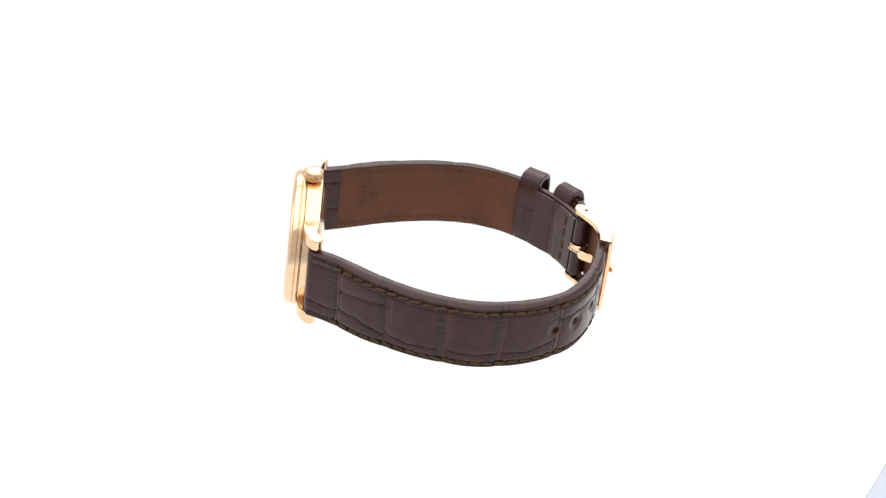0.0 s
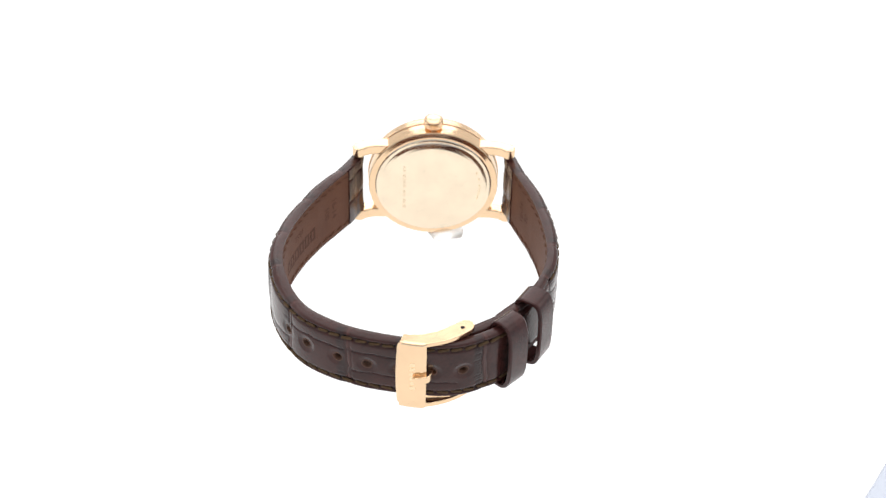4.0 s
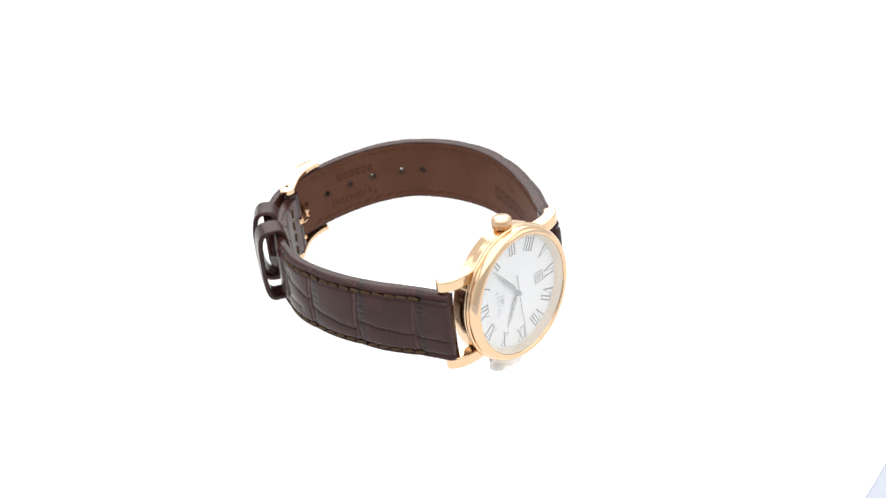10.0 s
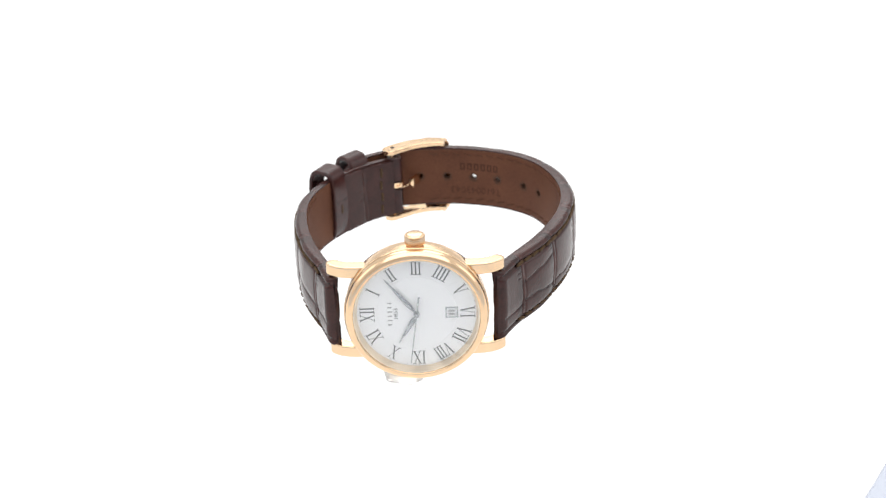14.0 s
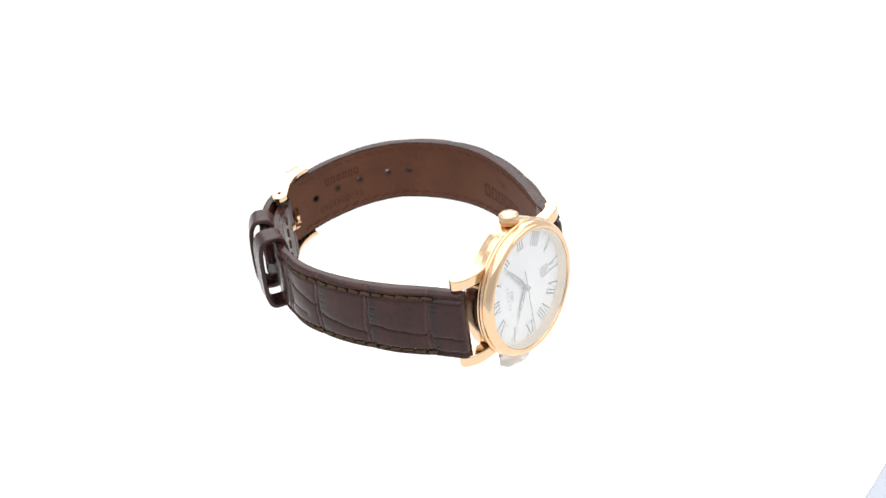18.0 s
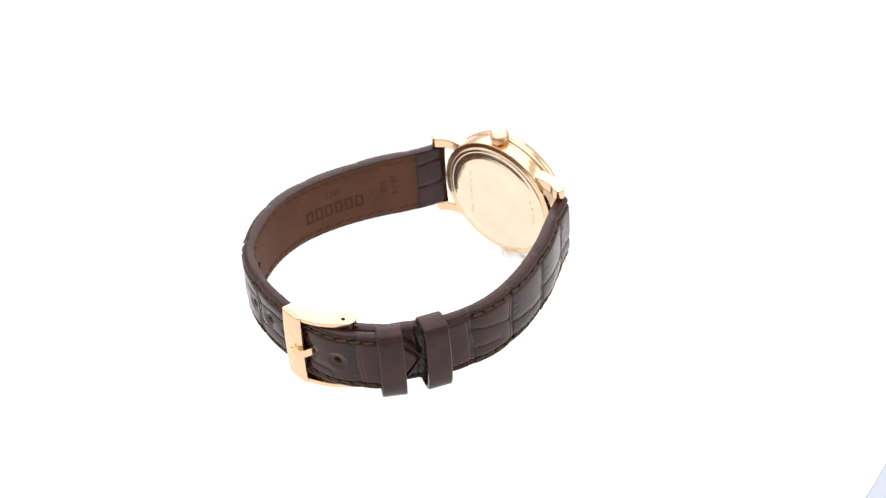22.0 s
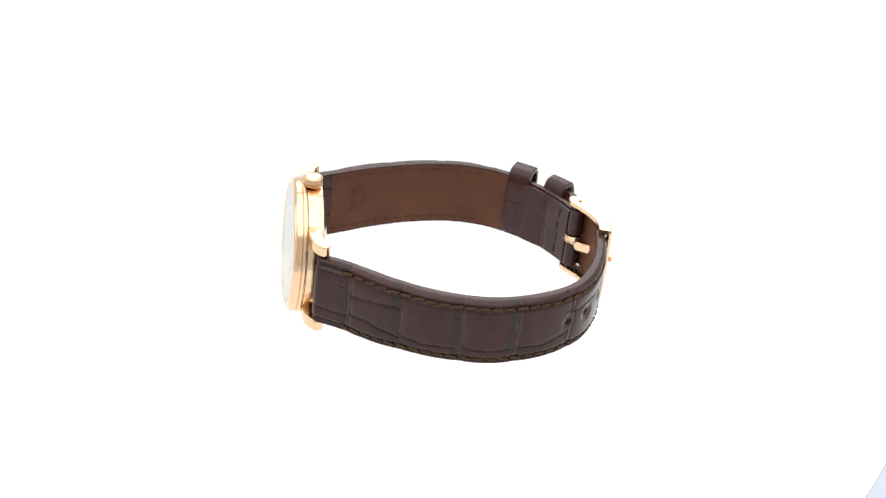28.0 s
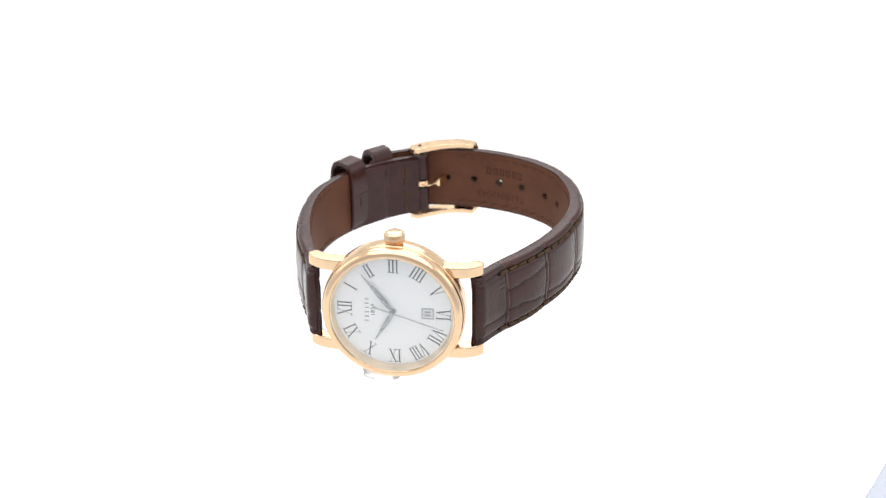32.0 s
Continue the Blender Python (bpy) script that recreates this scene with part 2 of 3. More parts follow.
def build_case():
    body = turned([(0, 2.1), (12.75, 2.45), (13.12, 2.45), (14.02, 2.19), (14.18, 2.05), (14.26, 1.4), (14.32, 0.4), (14.3, -0.8), (14.2, -0.98),
                              (13.8, -1.0), (12.9, -1.0), (12.9, -0.9), (0, -0.9)])
    for v in body.vertices:
        # the slope of the back fades out between the lugs of either side
        r = math.hypot(v.co.x, v.co.z)
        if r > 13.3 and v.co.y > 1.2:
            k = min(1.0, max(0.0, (abs(v.co.z) / r - 0.42) / 0.22))
            v.co.y += (1 - k * k * (3 - 2 * k)) * (2.4 - v.co.y) * 0.8
    part_from("case", body, gold, watch, "polished rose gold case middle")
    swell = [(12.85 + 1.5 * math.cos(a) ** 0.8, -2.05 - 1.9 * math.sin(a) ** 0.8) for a in (radians(k) for k in range(3, 88, 4))]
    part_from("bezel", turned([(12.6, -1.08), (14.1, -1.06), (14.34, -1.1), (14.46, -1.2), (14.53, -1.4), (14.54, -1.65), (14.5, -1.84), (14.38, -1.95), (14.18, -2.0)] + swell + [(12.85, -3.93), (12.72, -3.85),
                              (12.66, -3.7), (12.6, -1.08)], n=160), gold, watch, "polished rose gold bezel")
    part_from("flange", turned([(12.45, -3.6), (12.62, -3.6), (12.62, -1.95), (11.95, -1.95), (12.0, -2.05), (12.45, -3.6)]), rehaut_warm, watch,
              "silvered inner flange ring")
    c = part_from("crystal", turned([(0, -3.96), (8, -3.94), (12.4, -3.85), (12.64, -3.75), (12.64, -3.6), (12.0, -3.58), (0, -3.6)]), glass, watch,
                  "clear flat watch glass")
    c.visible_shadow = False
    back = part_from("case_back", turned([(0, 3.32), (7, 3.31), (8.6, 3.28), (9.6, 3.2), (10.5, 3.06), (11.2, 2.9), (11.7, 2.74), (11.85, 2.66), (12.0, 2.64), (12.1, 2.68), (12.5, 2.6), (12.76, 2.48), (12.84, 2.4),
                                          (12.84, 2.0), (0, 2.0)]), gold_back, watch, "plain rose gold case back with faint engraving")
    # engraved rows that cannot be read
    rng = random.Random(4)
    bms = []
    z = 5.6
    while z > -5.6:
        w = rng.choice((0.5, 0.9, 1.3))
        bms.append(box_bm(0.6, 0.03, w, (6.4, 3.3, z - w / 2)))
        z -= w + rng.choice((0.25, 0.35, 0.8))
    tagged(part("engraving", merged(bms), gold_faint, back, "small engraved line", False), kind="stuff")
    bms = []
    for i in range(9):
        a = radians(158 + i * 5.0 + rng.uniform(-0.6, 0.6))
        if rng.random() < 0.2:
            continue
        turn = Matrix.Rotation(-a, 4, "Y")
        bms.append(box_bm(0.45, 0.03, 0.6, (10.2 * math.cos(a), 3.11, 10.2 * math.sin(a)), turn=turn))
    tagged(part("engraving", merged(bms), gold_worn, back, "small engraved line along the rim", False), kind="stuff")


def bar_section(hy, hz, r):
    """Outline of a bar with small rounded edges; extra points keep its faces flat."""
    r = min(r, hy * 0.8, hz * 0.8)
    out = []
    for cy, cz, a0 in ((1, 1, 0), (-1, 1, 90), (-1, -1, 180), (1, -1, 270)):
        y, z = cy * (hy - r), cz * (hz - r)
        arc = [(y + r * math.cos(radians(a0 + k)), z + r * math.sin(radians(a0 + k))) for k in (0, 30, 60, 90)]
        d = 0.15 * r
        ahead, after = ((0, -cz * d), (-cy * d, 0)) if cy * cz > 0 else ((-cy * d, 0), (0, -cz * d))
        out += [(arc[0][0] + ahead[0], arc[0][1] + ahead[1])] + arc + [(arc[-1][0] + after[0], arc[-1][1] + after[1])]
    return np.array(out)


def build_lugs():
    """Four curved bars, each swept from the case wall down to its square-cut tip."""
    for sx in (-1, 1):
        for sz in (-1, 1):
            line = Path([(9.8, 0.35), (12.6, 0.35), (14.8, 0.8), (16.3, 1.75), (17.1, 2.9)])
            s = np.linspace(0, line.length, 30)
            mid, tan = line.at(s)
            n = 24
            pts = np.zeros((len(s), n, 3))
            for i in range(len(s)):
                f = i / (len(s) - 1)
                end = math.sqrt(max(0.0, 1 - (max(0, f - 0.86) / 0.14) ** 2))
                sec = bar_section((1.42 - 0.1 * f) * max(end, 0.28), (1.22 - 0.02 * f) * (1 - 0.12 * max(0, (f - 0.95) / 0.05) ** 2), 0.30)
                nx, ny = -tan[i, 1], tan[i, 0]
                pts[i, :, 0] = sx * (mid[i, 0] + nx * sec[:, 0])
                pts[i, :, 1] = mid[i, 1] + ny * sec[:, 0]
                pts[i, :, 2] = sz * 8.95 + sec[:, 1]
            caps = [np.repeat(r.mean(1, keepdims=True), n, 1) for r in (pts[:1], pts[-1:])]
            part_from("lug", tidy(grid_mesh("lug", np.concatenate([caps[0], pts, caps[1]]), close_v=True)), gold, watch)
        bar = turned([(0, -6.6), (0.55, -6.6), (0.55, 6.6), (0, 6.6)], "z", (sx * 17.4, 2.4, 0), 16)
        part_from("spring_bar", bar, steel, watch)


def build_crown():
    n, teeth = 240, 30
    a = np.linspace(0, 2 * np.pi, n, endpoint=False)
    ridge = 0.11 * np.sign(np.sin(a * teeth)) * np.abs(np.sin(a * teeth)) ** 0.6
    rows = []
    for r, h, k in ((0.0, 13.8, 0), (1.15, 13.8, 0), (1.15, 14.5, 0), (1.9, 14.6, 0), (2.12, 14.7, 1), (2.17, 14.85, 1), (2.17, 16.3, 1), (2.1, 16.45, 1),
                    (1.96, 16.55, 0.3), (1.9, 16.6, 0), (1.75, 16.72, 0), (1.4, 16.8, 0), (0.6, 16.83, 0), (0, 16.83, 0)):
        rr = 0.9 * (r + ridge * k)
        rows.append(np.stack([rr * np.cos(a), rr * np.sin(a), h + 0 * a], -1))
    part_from("crown", tidy(grid_mesh("crown", np.array(rows) + np.array((0.2, 0.1, 0)), close_v=True)), gold, watch, "fluted rose gold winding crown")


def on_dial(p, q, h):
    """Dial plane: q towards twelve, p towards three, h out of the dial."""
    return (0.15 - q, DIAL_Y - h, p)


def spoke(deg, p, q, h=0.0):
    """A point given as p across and q along the direction of that clock angle."""
    a = radians(deg)
    return on_dial(p * math.cos(a) + q * math.sin(a), -p * math.sin(a) + q * math.cos(a), h)


ROMAN = ["XII", "I", "II", "III", "IIII", "V", "VI", "VII", "VIII", "IX", "X", "XI"]


def numeral_strokes(word):
    """Quads (p, q) of a numeral, height 0 to 1, and its width; thick and thin strokes with serifs."""
    wide = {"I": 0.26, "V": 0.62, "X": 0.66}
    out, p = [], 0.0
    for ch in word:
        w = wide[ch]
        m = p + w / 2

        def bar(p0, p1, t, z0=0.0, z1=1.0):
            out.append([(p0 - t, z0), (p0 + t, z0), (p1 + t, z1), (p1 - t, z1)])

        def serif(c, z, l):
            out.append([(c - l, z - 0.018), (c + l, z - 0.018), (c + l, z + 0.018), (c - l, z + 0.018)])
        if ch == "I":
            bar(m, m, 0.045), serif(m, 0.018, 0.125), serif(m, 0.982, 0.125)
        if ch == "V":
            bar(m, m - 0.2, 0.048), bar(m, m + 0.2, 0.017), serif(m - 0.2, 0.982, 0.13), serif(m + 0.2, 0.982, 0.1)
        if ch == "X":
            bar(m + 0.2, m - 0.2, 0.048), bar(m - 0.2, m + 0.2, 0.017)
            for k in (-0.2, 0.2):
                serif(m + k, 0.018, 0.115), serif(m + k, 0.982, 0.115)
        p += w
    return out, p


def build_dial():
    dial = part_from("dial", turned([(0, DIAL_Y), (7.95, DIAL_Y), (8.03, DIAL_Y + 0.07), (8.13, DIAL_Y + 0.07), (8.2, DIAL_Y + 0.01), (12.2, DIAL_Y), (12.2, DIAL_Y + 0.4),
                                     (0, DIAL_Y + 0.4)]), dial_white, watch, "satin white dial with roman numerals")
    inner, high = 8.6, 2.9
    for h, word in enumerate(ROMAN):
        strokes, w = numeral_strokes(word)
        bms = []
        squeeze = 0.86 if word == "VIII" else 1.0
        for i, quad in enumerate(strokes):
            o = [((p - w / 2) * high * squeeze, inner + q * high) for p, q in quad]
            bms.append(prism(o, 0.035 + 0.002 * i, lambda p, q, t, h=h: spoke(30 * h, p, q, t)))
        part("numeral", merged(bms), ink, dial, smooth=False)
    # minute dots and small marks that cannot be read
    bms = []
    for k in range(60):
        o = [(-0.05, 11.65), (0.05, 11.65), (0.05, 11.88), (-0.05, 11.88)]
        bms.append(prism(o, 0.02, lambda p, q, t, k=k: spoke(6 * k, p, q, t)))
    tagged(part("minute_track", merged(bms), pale_ink, dial, smooth=False), kind="stuff")
    # maker's mark as plain bars, the founding year beneath it
    for i in range(6):
        c = (i - 2.5) * 0.97
        o = [(c - 0.13, 5.1), (c + 0.13, 5.1), (c + 0.13, 5.95), (c - 0.13, 5.95)]
        part("maker_block", prism(o, 0.03, on_dial), pale_ink, dial, "plain grey printed block", False)
    year = text_mesh("1853", 0.78)
    for v in year.vertices:
        p, q, t = v.co.x * 1.25, v.co.y + 3.95, v.co.z
        v.co = on_dial(p, q, 0.005 + t)
    part_from("year", year, ink, dial, smooth=False)
    # date window at six
    hole = [(-0.95, -7.85), (0.95, -7.85), (0.95, -5.9), (-0.95, -5.9)]
    win = part("date_frame", prism([(-1.25, -8.15), (1.25, -8.15), (1.25, -5.6), (-1.25, -5.6)], 0.03, on_dial), steel, dial, "silver date window frame", False)
    part("date_disc", prism(hole, 0.045, on_dial), date_grey, dial, smooth=False)
    for p in (-0.35, 0.35):
        part("date_bar", prism([(p - 0.24, -7.5), (p + 0.24, -7.5), (p + 0.24, -6.25), (p - 0.24, -6.25)], 0.06, on_dial), pale_ink, dial, smooth=False)


def text_mesh(words, size, thick=0.02, align="CENTER"):
    """Words in the built-in font as a mesh in millimetres, base line at y 0."""
    cu = bpy.data.curves.new("words", "FONT")
    cu.body, cu.size, cu.extrude, cu.align_x, cu.resolution_u = words, size * 1.4, thick, align, 3
    ob = bpy.data.objects.new("words", cu)
    scene.collection.objects.link(ob)
    bpy.context.view_layer.update()
    me = bpy.data.meshes.new_from_object(ob.evaluated_get(bpy.context.evaluated_depsgraph_get()))
    bpy.data.objects.remove(ob)
    bpy.data.curves.remove(cu)
    me.materials.clear()
    return me


def leaf(deg, length, width, tail, at):
    """A faceted leaf-shaped pointer."""
    bm = bmesh.new()
    rim = [(0, -tail), (width * 0.5, length * 0.25), (width * 0.42, length * 0.5), (0.05, length), (-0.05, length), (-width * 0.42, length * 0.5),
           (-width * 0.5, length * 0.25)]
    lo = [bm.verts.new(spoke(deg, p, q, at)) for p, q in rim]
    hi = [bm.verts.new(spoke(deg, p, q, at + 0.06)) for p, q in rim]
    ridge0, ridge1 = bm.verts.new(spoke(deg, 0, length * 0.2, at + 0.2)), bm.verts.new(spoke(deg, 0, length * 0.9, at + 0.09))
    n = len(rim)
    for i in range(n):
        bm.faces.new((lo[i], lo[(i + 1) % n], hi[(i + 1) % n], hi[i]))
    bm.faces.new(lo)
    bm.faces.new((hi[0], hi[1], ridge0)), bm.faces.new((hi[1], hi[2], ridge0)), bm.faces.new((hi[2], hi[3], ridge1, ridge0))
    bm.faces.new((hi[3], hi[4], ridge1)), bm.faces.new((hi[4], hi[5], ridge0, ridge1)), bm.faces.new((hi[5], hi[6], ridge0)), bm.faces.new((hi[6], hi[0], ridge0))
    return bm


def build_pointers():
    hour = merged([leaf(301, 7.6, 1.0, 0.6, 0.25)])
    part("hour_hand", hour, steel, watch, "silver leaf-shaped hour pointer", False)
    minute = merged([leaf(51.5, 10.2, 1.0, 0.6, 0.55)])
    part("minute_hand", minute, steel, watch, "silver leaf-shaped minute pointer", False)
    part_from("pinion", turned([(0, DIAL_Y - 1.35), (0.45, DIAL_Y - 1.3), (0.5, DIAL_Y - 1.15), (0.62, DIAL_Y - 0.6), (0.62, DIAL_Y)], n=32), steel, watch)
    # drawn pointing at twelve; turned about the dial's centre by its own keys
    bms = [prism([(-0.12, -1.0), (0.12, -1.0), (0.085, 11.0), (-0.085, 11.0)], 0.07, lambda p, q, t: on_dial(p, q, 0.95 + t)),
           prism([(-0.22, -4.0), (0.22, -4.0), (0.12, -0.8), (-0.12, -0.8)], 0.07, lambda p, q, t: on_dial(p, q, 0.96 + t))]
    return part("second_hand", merged(bms), steel, watch, "thin silver seconds pointer", False)


build_case()
build_lugs()
build_crown()
build_dial()
second = build_pointers()
# the head leans a little further back than the strap that carries it
HEAD = pose(0.12 * MM, -0.7 * MM, -0.1 * MM, -1.0, 0.0, 0)
for piece in watch.children:
    piece.matrix_basis = HEAD @ piece.matrix_basis

# ---------------------------------------------------------------- strap
LONG = Path([(17.0, -0.6), (17.6, 0.8), (18.5, 2.4), (20.0, 4.8), (22.8, 8.6), (27.9, 16.4), (32.7, 28.2), (33.2, 39.5), (28.85, 50.55), (24.95, 55.0), (18.9, 58.95),
             (13.2, 60.85), (6.5, 62.2), (0, 62.7), (-5.5, 62.0), (-11.5, 58.8), (-16.2, 53.9), (-18.2, 51.0)])
SHORT = Path([(-17.0, -0.8), (-17.4, 0.5), (-18.0, 2.3), (-19.0, 4.9), (-20.8, 9.5), (-23.9, 19), (-25.2, 32), (-22.8, 41), (-19.0, 47.6), (-14.2, 53.0), (-9.6, 56.6), (-6.4, 58.3),
              (-5.1, 58.8)])


def strap_frame(path, s, w, out, zc=0.0):
    """A point of the strap: s along, w across (mm), out above the outer line; the short side runs the other way round."""
    m, t = path.at(s)
    sign = 1.0 if path is LONG else -1.0
    n = np.stack([t[..., 1], -t[..., 0]], -1) * sign
    if path is LONG:
        zc = zc + np.interp(s, [0, 20, 48, 66, 78, 92, 105], [-0.5, -0.15, 0.7, 1.0, 0.9, 0.5, 0.4])
    else:
        zc = zc + np.interp(s, [0, 20, 45], [-0.6, -0.4, 0.0])
    return np.concatenate([m + n * np.asarray(out)[..., None], (np.asarray(w) + zc)[..., None]], -1)


def crease_field(s, w, creases, bands):
    """Depth of the embossed crocodile grain, and its dyed strips and painted crease shade, at each point."""
    d = np.zeros_like(s)
    for pts, depth, wide in creases:
        p = np.array(pts, float)
        best = np.full_like(s, 1e9)
        for (s0, w0), (s1, w1) in zip(p[:-1], p[1:]):
            ds, dw = s1 - s0, w1 - w0
            u = np.clip(((s - s0) * ds + (w - w0) * dw) / (ds * ds + dw * dw), 0, 1)
            best = np.minimum(best, np.hypot(s - s0 - u * ds, w + 0.07 * np.sin(s * 1.3) - w0 - u * dw))
        d = np.maximum(d, 0.75 * depth * np.exp(-(best / (0.9 * wide)) ** 2) + 0.13 * np.exp(-(best / 1.1) ** 2))
    # crease shade put into the colour: the deeper the crease, the darker
    dye_shade = np.clip(d / 0.4, 0, 1) * 0.4
    lip = np.zeros_like(s)
    for b, strength in bands:
        wob = 0.22 * np.sin(w * 0.45 + b) + 0.06 * np.sin(w * 1.9 + 2 * b)
        x = s - b - wob
        # a raised lip with a shallow valley on either side
        d = d + strength * (0.17 * np.exp(-((x + 0.42) / 0.22) ** 2) + 0.12 * np.exp(-((x - 0.5) / 0.22) ** 2) - 0.15 * np.exp(-(x / 0.26) ** 2))
        lip = np.maximum(lip, np.exp(-(x / 0.34) ** 2))
        strip = np.exp(-((x + 1.45) / 0.95) ** 4)
        # short wrinkles beside each lip
        comb = np.clip(np.sin(w * 4.6 + 3 * b + 0.8 * np.sin(w * 1.3)), 0, 1) ** 4
        gap = np.clip(np.sin(w * 0.75 + 2.1 * b) * 1.5 + 0.6, 0, 1)
        d = np.maximum(d, strength * 0.11 * comb * strip * gap)
        dye_shade = np.maximum(dye_shade, strength * strip * 0.6)
    # each field between two bands is slightly pillowed
    marks = [-6.0] + [b for b, _ in bands] + [bands[-1][0] + 12]
    for m0, m1 in zip(marks[:-1], marks[1:]):
        f = np.clip((s - m0) / (m1 - m0), 0, 1)
        d = d - 0.32 * (4 * f * (1 - f)) ** 0.7 * ((s >= m0) & (s < m1))
    dye_shade = np.where(dye_shade > 0.05, dye_shade, -0.8 * lip)
    return d, dye_shade


STITCH_IN_FROM_EDGE = 1.5


def build_strap(name, path, s_end, width, thick, creases, bands, pointed, label, zc=0.0, holes=()):
    ns, nw = int(s_end / 0.13), 110
    S1 = np.linspace(0, 1, ns)
    V1 = np.linspace(-1, 1, nw)
    V1 = np.sign(V1) * (1 - (1 - np.abs(V1)) ** 1.25)
    u, v = np.meshgrid(S1, V1, indexing="ij")
    half = width(u * s_end) / 2
    s = u * s_end
    if pointed:
        # the tail narrows to a rounded point
        run = 6.0
        f = np.clip((s - (s_end - run)) / run, 0, 1)
        half = half * np.clip(1 - f ** 1.25, 0.02, 1)
    w = v * half
    te, tc = thick(s)
    pad = te + (tc - te) * (1 - np.abs(v) ** 3.5)
    edge = np.clip((1 - np.abs(v)) * half / 0.9, 0, 1)
    pad = pad - 0.6 * te * (1 - np.sqrt(np.clip(1 - (1 - edge) ** 2, 0, 1)))
    groove = np.exp(-((half - np.abs(w) - STITCH_IN_FROM_EDGE) / 0.46) ** 2) * 0.55
    inside = np.clip((half - np.abs(w) - 1.2) / 0.5, 0, 1)
    depth, dye_shade = crease_field(s, w, creases, bands)
    relief = depth * np.maximum(inside, 0.85)
    out = np.minimum(pad - tc - groove - relief, 0.4)
    # the leather lies flat round each hole, and rolls over at the watch
    for h in holes:
        out = out * np.clip((np.hypot(s - h, w) - 1.25) / 0.9, 0, 1)
    out = out - 1.3 * (1 - np.sqrt(np.clip(1 - np.clip(1 - s / 1.5, 0, 1) ** 2, 0, 1)))
    top = strap_frame(path, s, w, out, zc)
    low = strap_frame(path, s, w * 0.985, -tc, zc)
    ring = np.concatenate([top, low[:, ::-1]], 1)
    # close both ends
    first = np.repeat(ring[:1].mean(1, keepdims=True), ring.shape[1], 1)
    last = np.repeat(ring[-1:].mean(1, keepdims=True), ring.shape[1], 1)
    pts = np.concatenate([first, ring, last], 0)
    # leave out the faces over the punched holes
    s_all = np.concatenate([s, s], 1)
    w_all = np.concatenate([w, w[:, ::-1]], 1)
    s_all, w_all = (np.concatenate([k[:1], k, k[-1:]], 0) for k in (s_all, w_all))
    far = np.full(s_all.shape, 9.0)
    for h in holes:
        far = np.minimum(far, np.hypot(s_all - h, w_all))
    skin = grid_mesh(name, pts, close_v=True, skip=far < 0.92)
    tint = np.concatenate([dye_shade, 0 * dye_shade], 1)
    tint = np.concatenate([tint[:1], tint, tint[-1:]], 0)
    skin.attributes.new("dye_shade", "FLOAT", "POINT").data.foreach_set("value", tint.ravel().astype(np.float32))
    skin = tidy(skin)
    return part_from(name, skin, leather, watch, label)


def width_long(s):
    return np.interp(s, [0, 10, 24, 45, 60, 74, 110], [15.6, 15.7, 15.0, 14.8, 14.2, 14.3, 14.4])


def width_short(s):
    return np.interp(s, [0, 10, 24, 52, 70], [15.6, 15.7, 15.2, 14.7, 13.9])


def thick_long(s):
    return np.interp(s, [0, 4, 16, 50, 66, 80, 130], [1.8, 2.0, 2.35, 2.2, 2.05, 1.7, 1.4]), np.interp(s, [0, 4, 8, 18, 40, 66, 80, 130], [2.1, 2.5, 2.7, 3.0, 2.8, 2.3, 1.9, 1.6])


def thick_short(s):
    return np.interp(s, [0, 4, 16, 34, 46, 70], [1.8, 2.0, 2.2, 1.95, 1.6, 1.4]), np.interp(s, [0, 4, 8, 18, 30, 46, 70], [2.1, 2.5, 2.7, 2.85, 2.5, 1.8, 1.6])


def lining(path, s0, s1, width, thick, strap, label, zc=0.0, mat=None, holes=(), bands=(), extra=0.0, creases=()):
    n, nw = int((s1 - s0) / 0.25), 52
    u, v = np.meshgrid(np.linspace(s0, s1, n), np.linspace(-1, 1, nw), indexing="ij")
    w = v * (width(u) / 2 - 0.35)
    _, tc = thick(u)
    top = strap_frame(path, u, w, -tc + 0.05, zc)
    depth = crease_field(u, w, creases, bands)[0] if bands else 0.0
    low = strap_frame(path, u, w, -tc - 0.10 - extra + 0.06 * np.abs(v) ** 6 + depth, zc)
    ring = np.concatenate([top, low[:, ::-1]], 1)
    s_all, w_all = np.concatenate([u, u], 1), np.concatenate([w, w[:, ::-1]], 1)
    far = np.full(s_all.shape, 9.0)
    for h in holes:
        far = np.minimum(far, np.hypot(s_all - h, w_all))
    me = grid_mesh("lining", ring, close_v=True, skip=far < 0.95)
    bm = bmesh.new()
    bm.from_mesh(me)
    bm.verts.ensure_lookup_table()
    k = ring.shape[1]
    bm.faces.new([bm.verts[i] for i in range(k)])
    bm.faces.new([bm.verts[(n - 1) * k + i] for i in range(k)])
    return part("lining", bm, mat or lining_mat, strap, label)


def stitch_mesh(name, length, r, mat):
    prof = [(0, -length / 2), (r * 0.7, -length / 2 + r * 0.4), (r, -length / 2 + r), (r, length / 2 - r), (r * 0.7, length / 2 - r * 0.4), (0, length / 2)]
    me = turned(prof, "z", n=7)
    me.transform(Matrix.Scale(MM, 4))
    me.materials.append(mat)
    for p in me.polygons:
        p.use_smooth = True
    return me


STITCH = stitch_mesh("stitch", 2.35, 0.34, thread)
STITCH_IN = stitch_mesh("inner_stitch", 1.9, 0.2, inner_thread)


